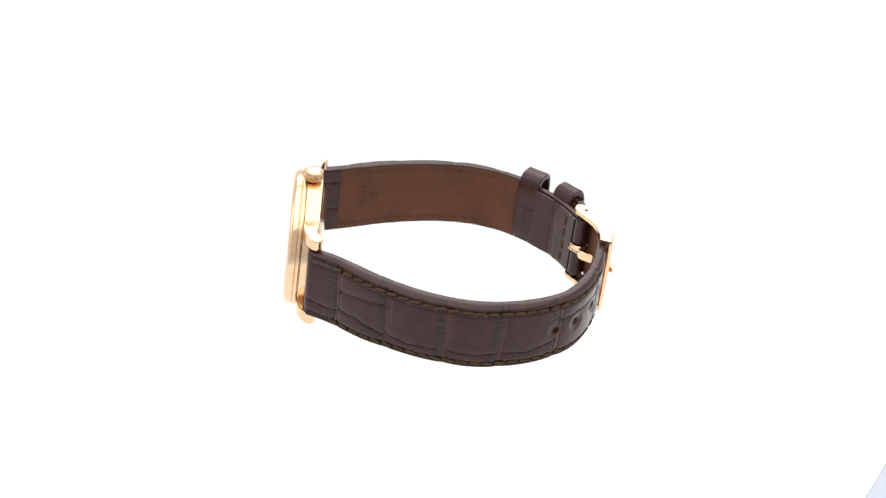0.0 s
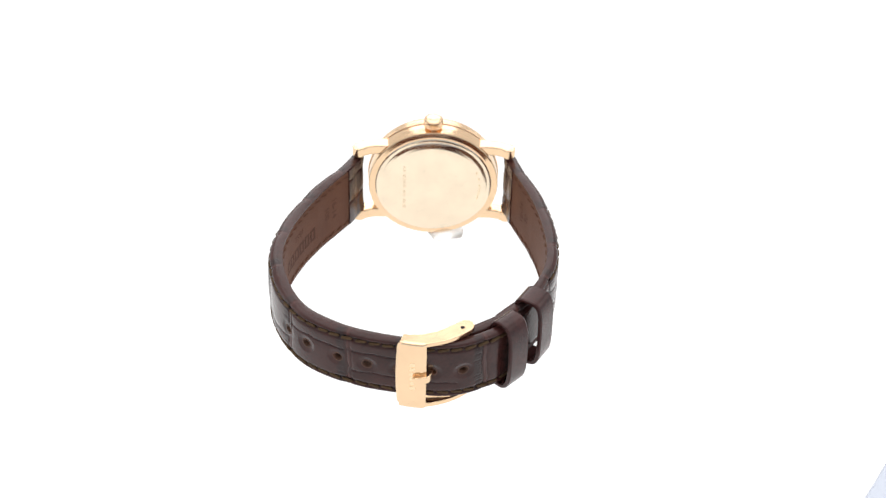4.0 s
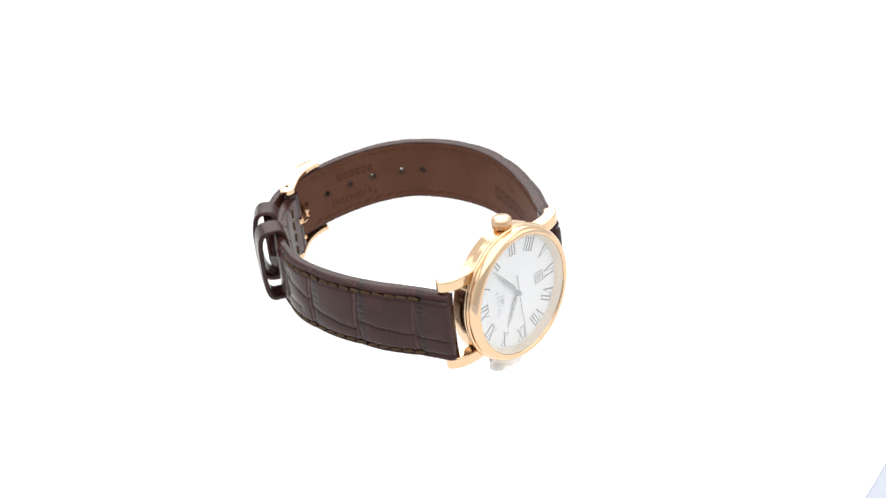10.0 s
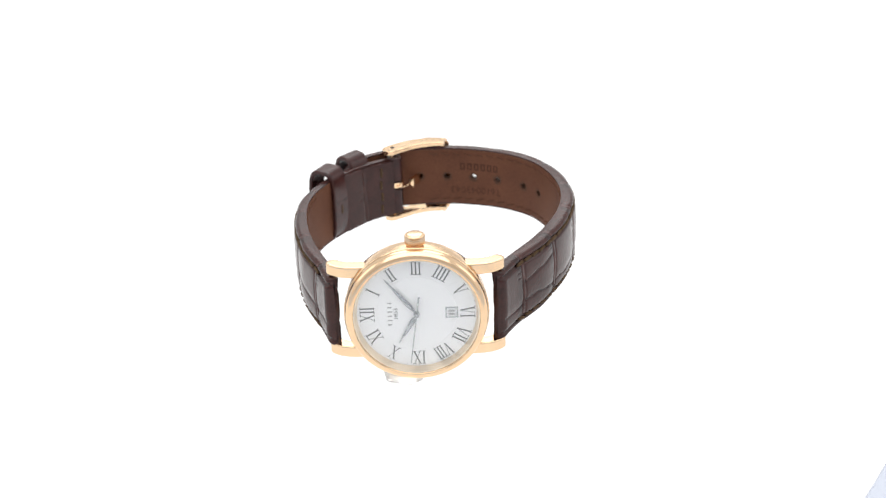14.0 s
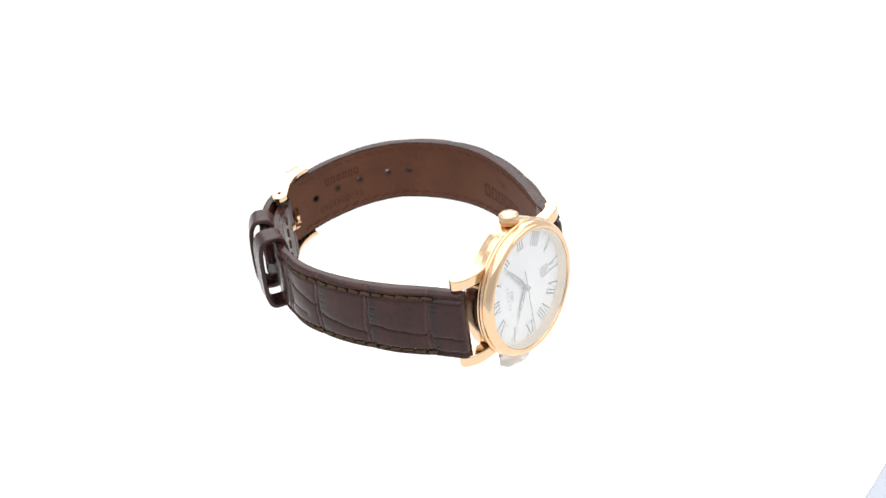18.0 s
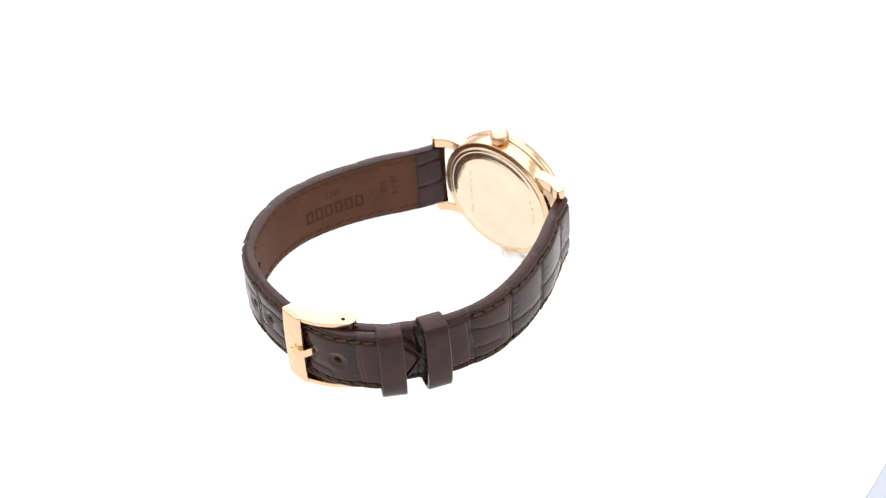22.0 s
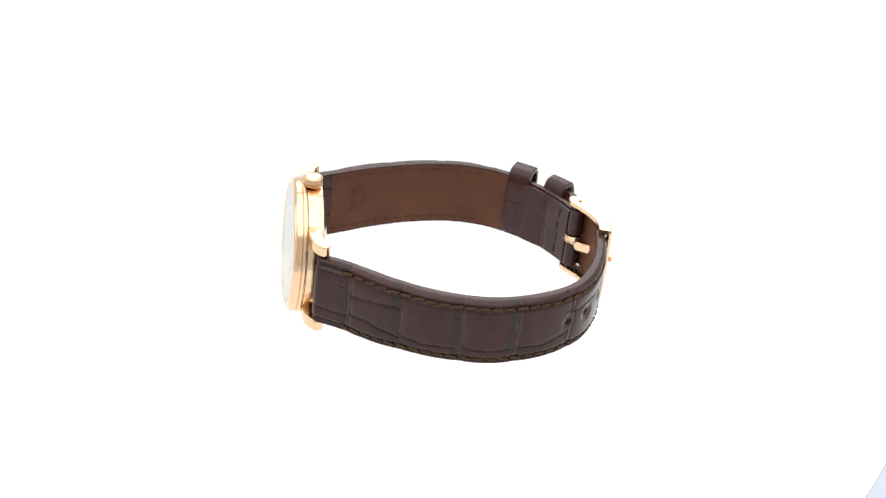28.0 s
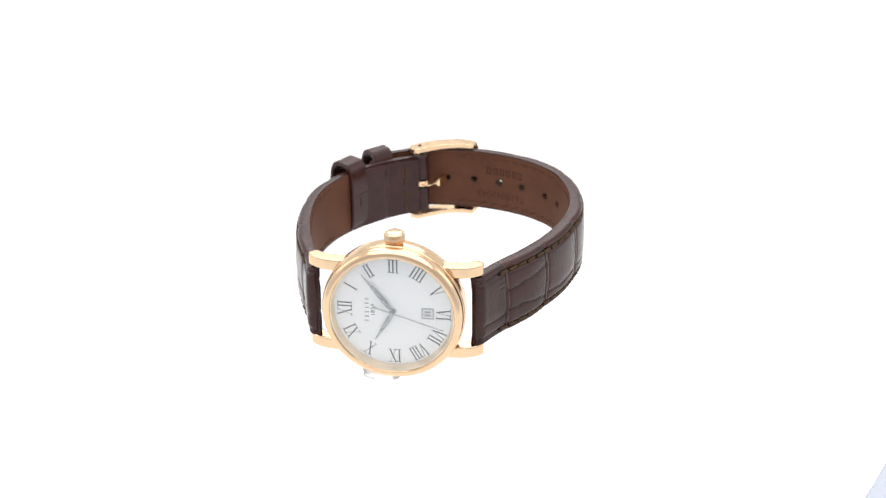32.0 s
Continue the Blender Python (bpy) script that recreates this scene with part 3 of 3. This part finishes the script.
def place_stitch(mesh, path, s, w, out, lean, strap, zc, along_w=0.0):
    a = strap_frame(path, np.array(s), np.array(w), np.array(out), zc)
    b = strap_frame(path, np.array(s + 0.3 * math.cos(along_w)), np.array(w + lean + 0.3 * math.sin(along_w)), np.array(out), zc)
    q = Vector((b - a).tolist()).to_track_quat("Z", "Y")
    ob = new("stitch", mesh)
    ob.parent = strap
    ob.matrix_basis = Matrix.Translation(Vector((a * MM).tolist())) @ q.to_matrix().to_4x4()


def stitch_rows(path, s0, s1, width, thick, strap, zc, pitch=2.65, inner_from=None, inner_to=None):
    rng = random.Random(7)
    s = s0
    while s < s1:
        for side in (-1, 1):
            w = side * (float(width(s)) / 2 - STITCH_IN_FROM_EDGE)
            te, tc = thick(s)
            f = abs(w) / (float(width(s)) / 2)
            out = te + (tc - te) * (1 - f ** 3.5) - tc
            place_stitch(STITCH, path, s + rng.uniform(-0.12, 0.12), w, out, side * 0.04 + rng.uniform(-0.03, 0.03), strap, zc)
            if inner_from is not None and inner_from < s < inner_to:
                place_stitch(STITCH_IN, path, s, w, -float(tc) - 0.09, side * 0.07 + rng.uniform(-0.03, 0.03), strap, zc)
        s += pitch


def words_on_lining(words, size, path, s, w, thick, strap, read, zc=0.0):
    """Stamped words on the inner side; read: the way along (s) and across (w) of the words' right and of their up."""
    me = text_mesh(words, size, 0.012)
    (rs, rw), (us, uw) = read
    for v in me.vertices:
        p, q = v.co.x, v.co.y - size / 2
        ss, ww = s + p * rs + q * us, w + p * rw + q * uw
        _, tc = thick(ss)
        v.co = Vector(strap_frame(path, np.array(ss), np.array(ww), np.array(-float(tc) - 0.11 - v.co.z), zc).tolist())
    part_from("stamp", me, stamp, strap, smooth=False)


def blocks_on_lining(n, wide, high, gap, line, path, s, w, thick, strap, zc=0.0):
    """A maker's name as a row of plain hollow blocks."""
    for i in range(n):
        c = s + (i - (n - 1) / 2) * (wide + gap)
        rows = []
        for inset, lift in ((0, 0.1), (0, 0.125), (line, 0.125), (line, 0.1)):
            ring = []
            for sx, sw in ((-1, -1), (1, -1), (1, 1), (-1, 1)):
                ss, ww = c + sx * (wide / 2 - inset), w + sw * (high / 2 - inset)
                _, tc = thick(ss)
                ring.append(strap_frame(path, np.array(ss), np.array(ww), np.array(-float(tc) - lift), zc))
            rows.append(ring)
        part_from("maker_block", tidy(grid_mesh("block", np.array(rows), True, True)), stamp, strap, "plain stamped block", False)


def hole_ring(path, s, strap, zc, thick):
    """The worn rim and wall of a hole punched through strap and lining."""
    _, tc = thick(s)
    n = 22
    a = np.linspace(0, 2 * np.pi, n, endpoint=False)
    rows = []
    for r, out in ((1.2, -0.1), (1.12, 0.02), (0.95, 0.01), (0.82, -0.14), (0.72, -0.5 * tc), (0.72, -tc), (0.88, -tc - 0.135), (1.12, -tc - 0.12), (1.15, -tc - 0.03)):
        rows.append(strap_frame(path, s + r * np.cos(a), r * np.sin(a), np.full(n, float(out)), zc))
    part_from("strap_hole", grid_mesh("hole", np.array(rows), close_v=True), hole_rim, strap, "punched hole with a worn brown rim")


def build_straps():
    # ---- long side with the holes
    b = [LONG.near(20.9, 6.6), LONG.near(27.6, 16.5), LONG.near(32.2, 28.5), LONG.near(32.7, 39.6), LONG.near(28.0, 51.2), LONG.near(16.5, 59.4), LONG.near(5, 62.4),
         LONG.near(-9.5, 60.0)]
    cre = [([(1, -3.2), (4, -3.6), (b[0], -3.3)], 0.22, 0.22),
           ([(b[0] + 0.4, 1.6), (b[0] + 3.5, 2.1), (b[1] - 0.7, 3.0)], 0.28, 0.24), ([(b[0] + 0.4, -2.7), (b[0] + 4.5, -2.7), (b[1] - 0.7, -4.0)], 0.28, 0.24),
           ([(b[1] + 0.6, -3.6), (b[1] + 5, -4.1), (b[2] - 1.5, -3.7)], 0.24, 0.2), ([(b[2] + 0.5, -3.5), (b[2] + 5, -3.9), (b[3] - 1.2, -3.5)], 0.24, 0.2),
           ([(b[3] + 0.6, -3.4), (b[3] + 6, -3.6), (b[4] - 1, -2.2)], 0.22, 0.2), ([(b[4] + 0.6, 2.2), (b[4] + 6, 2.6), (b[5] - 1, 2.4)], 0.22, 0.2),
           ([(b[5] + 0.6, 2.4), (b[5] + 5, 2.8), (b[6], 2.5)], 0.22, 0.2), ([(b[5] + 0.6, -2.8), (b[5] + 5, -2.2), (b[6] + 9, -3.2)], 0.2, 0.2)]
    end = LONG.length
    holes = [LONG.near(28.4, 50.6), LONG.near(24.8, 55.0), LONG.near(18.6, 58.7), LONG.near(13.0, 60.5), LONG.near(7.0, 62.0), LONG.near(0.8, 62.7),
             LONG.near(-5.4, 62.0)]
    strap = build_strap("strap", LONG, end, width_long, thick_long, cre, [(x, 1) for x in b], True, "long crocodile-grain leather strap half with punched holes",
                        holes=holes)
    zc = 0.0
    stitch_rows(LONG, 7.4, end - 7, width_long, thick_long, strap, zc, inner_from=7, inner_to=LONG.near(2, 62))
    for sign in (-1, 1):
        for k in range(3):
            f = (k + 0.4) / 3
            place_stitch(STITCH, LONG, end - 6.2 + 4.6 * f, sign * (5.2 - 4.9 * f), -0.22, -sign * 0.32, strap, zc)
    lining(LONG, 6.5, end - 7, lambda s: width_long(s) - 0.2, thick_long, strap, "tan brown leather lining", zc, holes=holes)
    for h in holes:
        hole_ring(LONG, h, strap, zc, thick_long)
    lining(LONG, 0.9, 6.42, lambda s: width_long(s) - 0.1, thick_long, strap, "turned-over dark leather end", mat=leather,
           bands=[(3.4, 0.5)], creases=[([(0.9, -1.2), (3.2, -1.6), (6.6, -1.4)], 0.3, 0.25), ([(0.9, 4.9), (6.6, 4.5)], 0.22, 0.22)])
    across, upside = ((0, -1), (-1, 0)), ((1, 0), (0, -1))
    words_on_lining("16-14", 1.7, LONG, 11.6, 0.6, thick_long, strap, across, zc)
    words_on_lining("100", 1.7, LONG, 14.3, 0.6, thick_long, strap, across, zc)
    blocks_on_lining(6, 2.1, 3.2, 0.5, 0.62, LONG, 27.0, -1.4, thick_long, strap, zc)
    words_on_lining("1853", 1.6, LONG, 26.6, 2.6, thick_long, strap, upside, zc)
    words_on_lining("T610043043", 1.7, LONG, LONG.near(13.6, 60.4), -3.3, thick_long, strap, upside, zc)
    blocks_on_lining(6, 1.15, 1.7, 0.45, 0.36, LONG, LONG.near(14.4, 60.2), 2.6, thick_long, strap, zc)

    # ---- short side that carries the buckle
    b = [SHORT.near(-19.3, 6.6), SHORT.near(-23.6, 19), SHORT.near(-25.2, 31), SHORT.near(-22.8, 41.5), SHORT.near(-16, 51)]
    cre = [([(0.8, -2.8), (b[0], -2.5)], 0.22, 0.24), ([(b[0] + 0.5, -2.2), (b[0] + 5, -1.9), (b[1] - 0.6, -1.0)], 0.26, 0.24),
           ([(b[1] + 0.5, -3.3), (b[1] + 6, -2.6), (b[2] - 0.6, -1.6)], 0.26, 0.24), ([(b[2] + 0.5, 0.0), (b[2] + 5, 1.2), (b[3], 2.6)], 0.24, 0.2),
           ([(b[2] + 4, -3.2), (b[3], -2.6)], 0.2, 0.2)]
    send = SHORT.length
    strap = build_strap("strap", SHORT, send, width_short, thick_short, cre, [(x, 1) for x in b], False, "short crocodile-grain leather strap half at the buckle")
    fold = SHORT.near(-19.3, 47.3)
    stitch_rows(SHORT, 7.4, SHORT.near(-22.5, 41.5), width_short, thick_short, strap, 0.0, inner_from=7, inner_to=fold)
    lining(SHORT, 6.0, fold, lambda s: width_short(s) - 0.2, thick_short, strap, "tan brown leather lining")
    lining(SHORT, fold, send - 0.6, lambda s: width_short(s) - 0.2, thick_short, strap, "dark grained leather fold", mat=leather,
           bands=[(fold + 3.0, 0.8), (fold + 10.0, 1.0)], extra=0.35)
    # the end is turned over the buckle's bar, with a slot for the tongue
    for mid, h, r in ((-3.65, 3.0, 1.68), (4.15, 3.0, 1.68), (0.25, 1.0, 1.1)):
        roll = turned([(0.5, -h), (r - 0.2, -h), (r, -h + 0.25), (r, h - 0.25), (r - 0.2, h), (0.5, h), (0.5, -h)], "z", (-4.75, 58.35, mid), 40)
        part_from("bar_loop", roll, edge_leather, strap, "leather end turned over the buckle bar")
    for k in range(4):
        place_stitch(STITCH, SHORT, send - 4.2 + 0.2 * (k % 2), -4.6 + 3.0 * k, -2.32, 0.1, strap, 0.0, along_w=math.pi / 2)
    lining(SHORT, 0.9, 5.92, lambda s: width_short(s) - 0.1, thick_short, strap, "turned-over dark leather end", mat=leather,
           bands=[(3.4, 0.5)], creases=[([(0.9, -2.4), (3.2, -1.9), (6.6, -2.2)], 0.3, 0.25), ([(0.9, 4.9), (6.6, 4.5)], 0.22, 0.22)])
    words_on_lining("16-14", 1.7, SHORT, 11.6, 0.3, thick_short, strap, ((0, 1), (-1, 0)))
    words_on_lining("70", 1.7, SHORT, 14.2, 0.3, thick_short, strap, ((0, 1), (-1, 0)))
    return strap


def build_keeper(x, y, lean, wide, deep, tall, off, up, loose=True, ex=0.54):
    """A leather loop round both strap layers."""
    t = 0.95
    n = 64
    rows = []
    a = np.linspace(0, 2 * np.pi, n, endpoint=False)

    def loop(hy, hz):
        return np.stack([np.sign(np.cos(a)) * np.abs(np.cos(a)) ** ex * hy, np.sign(np.sin(a)) * np.abs(np.sin(a)) ** ex * hz], -1)
    o, i = loop(deep / 2 + t, tall / 2 + t), loop(deep / 2, tall / 2)
    o2, i2 = loop(deep / 2 + t - 0.2, tall / 2 + t - 0.2), loop(deep / 2 + 0.2, tall / 2 + 0.2)
    h = wide / 2
    rings = [(o, -h + 0.25), (o, 0), (o, h - 0.25), (o2, h), (i2, h), (i, h - 0.25), (i, 0), (i, -h + 0.25), (i2, -h), (o2, -h)]
    pts = np.zeros((len(rings), n, 3))
    ca, sa = math.cos(lean), math.sin(lean)
    for k, (r, along) in enumerate(rings):
        # r[:, 0] outward from the wrist, along runs with the strap
        d, z = r[:, 0] + off, r[:, 1]
        pts[k, :, 0] = x + ca * along - sa * d
        pts[k, :, 1] = y + sa * along + ca * d
        pts[k, :, 2] = z + up
    keeper = part_from("keeper", tidy(grid_mesh("keeper", pts, True, True)), edge_leather, watch, "dark brown leather keeper loop")
    if not loose:
        return
    # sewn seam on the wrist side
    d = off - deep / 2 - t
    at = Vector((x - sa * d, y + ca * d, up - 1.0))
    turn = Matrix.Rotation(lean, 4, "Z")
    part("seam", box_bm(wide * 0.94, 0.12, 0.14, at + Vector((0, 0, 1.9)), 0.04, 1, turn), dark_hole, keeper, "joint of the loop")
    part("seam_thread", box_bm(0.45, 0.3, 2.0, at, 0.14, 2, turn), thread, keeper, "brown thread")


def build_buckle():
    buckle = tagged(new("buckle"), "polished rose gold pin buckle")
    buckle.parent = watch
    zc = 0.35
    # one bent plate: the front bar and two tapering arms
    line = Path([(7.4, 62.9), (6.2, 63.4), (4.4, 63.8), (1.4, 64.1), (-1.5, 63.6)])
    front_end = line.near(1.8, 64.1)
    # front bar: bowed outer edge, rounded corners where it turns into the arms
    u = np.linspace(0, 1, 16)
    half = 8.7
    w = half * np.sin(np.linspace(-math.pi / 2, math.pi / 2, 45))
    corner = np.clip((np.abs(w) - 7.2) / 1.5, 0, 1)
    start = 1.1 * (1 - np.sqrt(1 - corner ** 2)) - 0.3 * (1 - (w / half) ** 2)
    bow = 0.25 * (1 - (w / half) ** 2)
    top = np.zeros((len(u), len(w), 3))
    low = top.copy()
    for i in range(len(u)):
        m, tn = line.at(start + (front_end - start) * u[i])
        nrm = np.stack([tn[:, 1], -tn[:, 0]], -1)
        e = 0.4 * (1 - min(1, min(i, len(u) - 1 - i) / 2.0))
        th = np.clip((half - np.abs(w)) / 0.4, 0, 1) ** 0.5
        top[i, :, :2] = m + nrm * (bow - e - 0.3 * (1 - th))[:, None]
        low[i, :, :2] = m - nrm * (1.0 - e + 0 * w)[:, None]
        top[i, :, 2] = low[i, :, 2] = w + zc
    ring = np.concatenate([top, low[:, ::-1]], 1)
    first, last = (np.repeat(r.mean(1, keepdims=True), ring.shape[1], 1) for r in (ring[:1], ring[-1:]))
    part_from("front_bar", tidy(grid_mesh("front_bar", np.concatenate([first, ring, last]), close_v=True)), gold, buckle)
    # cheeks
    cheek = Path([(6.5, 61.8), (4.8, 62.2), (1.8, 62.0), (-1.4, 60.9), (-4.2, 59.1), (-6.9, 56.9)])
    for side in (-1, 1):
        s = np.linspace(0, cheek.length, 34)
        m, tn = cheek.at(s)
        n = 24
        pts = np.zeros((len(s), n, 3))
        for i in range(len(s)):
            f = i / (len(s) - 1)
            end = math.sqrt(max(0.0004, 1 - max(0, (f - 0.88) / 0.12) ** 2))
            hy = np.interp(f, [0, 0.3, 0.7, 1], [1.3, 1.5, 1.7, 1.6]) * end
            sec = bar_section(hy, 0.5, 0.16)
            nx, ny = -tn[i, 1], tn[i, 0]
            pts[i, :, 0] = m[i, 0] + nx * sec[:, 0]
            pts[i, :, 1] = m[i, 1] + ny * sec[:, 0]
            pts[i, :, 2] = side * 8.18 + sec[:, 1] + zc
        caps = [np.repeat(r.mean(1, keepdims=True), n, 1) for r in (pts[:1], pts[-1:])]
        part_from("cheek", tidy(grid_mesh("cheek", np.concatenate([caps[0], pts, caps[1]]), close_v=True)), gold, buckle)
        part_from("pin_hole", turned([(0, -0.02), (0.42, -0.02), (0.42, 0.02), (0, 0.02)], "z", (-5.0, 58.7, side * 8.69 + zc), 16), dark_hole, buckle)
    part_from("pin_bar", turned([(0, -8.0), (0.45, -8.0), (0.45, 8.0), (0, 8.0)], "z", (-5.2, 57.95, zc), 16), gold, buckle)
    # tongue: from the bar up through the strap and over the front bar
    t = Path([(-4.4, 56.0), (-3.0, 56.2), (-1.4, 57.9), (0.2, 60.6), (1.1, 63.2), (2.0, 64.5), (4.5, 64.7)])
    s = np.linspace(0, t.length, 28)
    m, tn = t.at(s)
    n = 24
    pts = np.zeros((len(s), n, 3))
    for i in range(len(s)):
        f = i / (len(s) - 1)
        end = math.sqrt(max(0.0004, 1 - max(0, (f - 0.92) / 0.08) ** 2))
        sec = bar_section((0.5 if f > 0.27 else 0.2) * end, np.interp(f, [0, 0.08, 0.12, 0.27, 0.3, 0.6, 1], [0.12, 0.12, 0.12, 0.12, 1.0, 1.0, 0.8]) * max(end, 0.6), 0.16)
        pts[i, :, 0] = m[i, 0] - tn[i, 1] * sec[:, 0]
        pts[i, :, 1] = m[i, 1] + tn[i, 0] * sec[:, 0]
        pts[i, :, 2] = sec[:, 1] + zc
    caps = [np.repeat(r.mean(1, keepdims=True), n, 1) for r in (pts[:1], pts[-1:])]
    part_from("tongue", tidy(grid_mesh("tongue", np.concatenate([caps[0], pts, caps[1]]), close_v=True)), gold, buckle)
    part_from("tongue_loop", turned([(0.65, -0.6), (1.75, -0.6), (1.9, -0.45), (1.9, 0.45), (1.75, 0.6), (0.65, 0.6), (0.65, -0.6)], "z", (-4.7, 58.25, zc), 28), gold, buckle)
    # maker's mark on the bar as plain blocks
    for i in range(6):
        part("maker_block", box_bm(1.0, 0.04, 0.8, (4.4, 64.03, 3.4 - i * 1.25 + zc), turn=Matrix.Rotation(radians(-7), 4, "Z")), gold_worn, buckle,
             "faint engraved block", False)


build_straps()
build_keeper(-19.2, 48.9, math.atan2(6.0, 3.6), 5.0, 4.9, 15.0, -0.4, 0.65)
build_keeper(-13.6, 55.6, math.atan2(5.2, 5.0), 5.0, 4.6, 15.2, 0.35, 0.55, False, 0.68)
build_buckle()

# the worn strap lies in a slightly wider loop than its pattern
for piece in watch.children:
    if piece.name.split(".")[0] in ("strap", "keeper", "buckle"):
        piece.scale = (1.038, 0.994, 0.995)

# ---------------------------------------------------------------- clear prop under the case
def build_prop():
    bm = bmesh.new()
    bmesh.ops.create_icosphere(bm, subdivisions=3, radius=1)
    for v in bm.verts:
        n = noise.noise(v.co * 1.7) * 0.25 + noise.noise(v.co * 4.0) * 0.10
        v.co = Vector((v.co.x * 4.1 * (1 + n), v.co.y * 2.5 * (1 + n), max(-1.05, min(1.6, v.co.z * 1.8 * (1 + n)))))
    return tagged(part("support_pad", bm, silicone, None), "small cloudy clear silicone lump wedged under the watch case", "support pad")


prop = build_prop()

# ---------------------------------------------------------------- turning
TILT = 6.5
ROLL = 1.5
SEAT = Matrix.Translation(Vector((-1.9, -24.37, 2.36 + LIFT)) * MM) @ Matrix.Rotation(radians(-TILT), 4, "X") @ Matrix.Rotation(radians(-ROLL), 4, "Y")
PAD = Matrix.Translation(Vector((-4.2, -26.6, 1.06)) * MM)
# degrees by half seconds where the plate slows down, reverses and picks up again; an even rate elsewhere
RATE = 22.64
SLOW = [(9.5, 56.4), (10, 47.0), (10.5, 37.9), (11, 29.2), (11.5, 21.8), (12, 15.3), (12.5, 9.9), (13, 5.3), (13.5, 1.9), (13.8, 0.3), (13.93, 0.3),
        (14.2, 1.5), (14.5, 3.6), (15, 7.5), (15.5, 12.5), (16, 18.5), (16.5, 25.4), (17, 33.5), (17.5, 42.4), (18, 52.2), (18.5, 62.5), (19, 73.4)]
LAST = [(29, 299.9), (29.5, 310.9), (30, 321.2), (30.5, 329.9), (31, 337.9), (31.5, 344.5), (32, 350.3)]
TURN = [(k / 2, 270.92 - RATE * k / 2) for k in range(19)] + SLOW + [(k / 2, RATE * k / 2 - 356.96) for k in range(39, 58)] + LAST


def motions():
    walk(watch, [(t, Matrix.Rotation(radians(a), 4, "Z") @ SEAT) for t, a in TURN])
    walk(prop, [(t, Matrix.Rotation(radians(a), 4, "Z") @ PAD) for t, a in TURN])
    # the seconds pointer creeps on as the watch is turned
    walk(second, [(t, HEAD @ Matrix.Rotation(radians(278 - 0.2314 * a), 4, "Y")) for t, a in TURN])


motions()
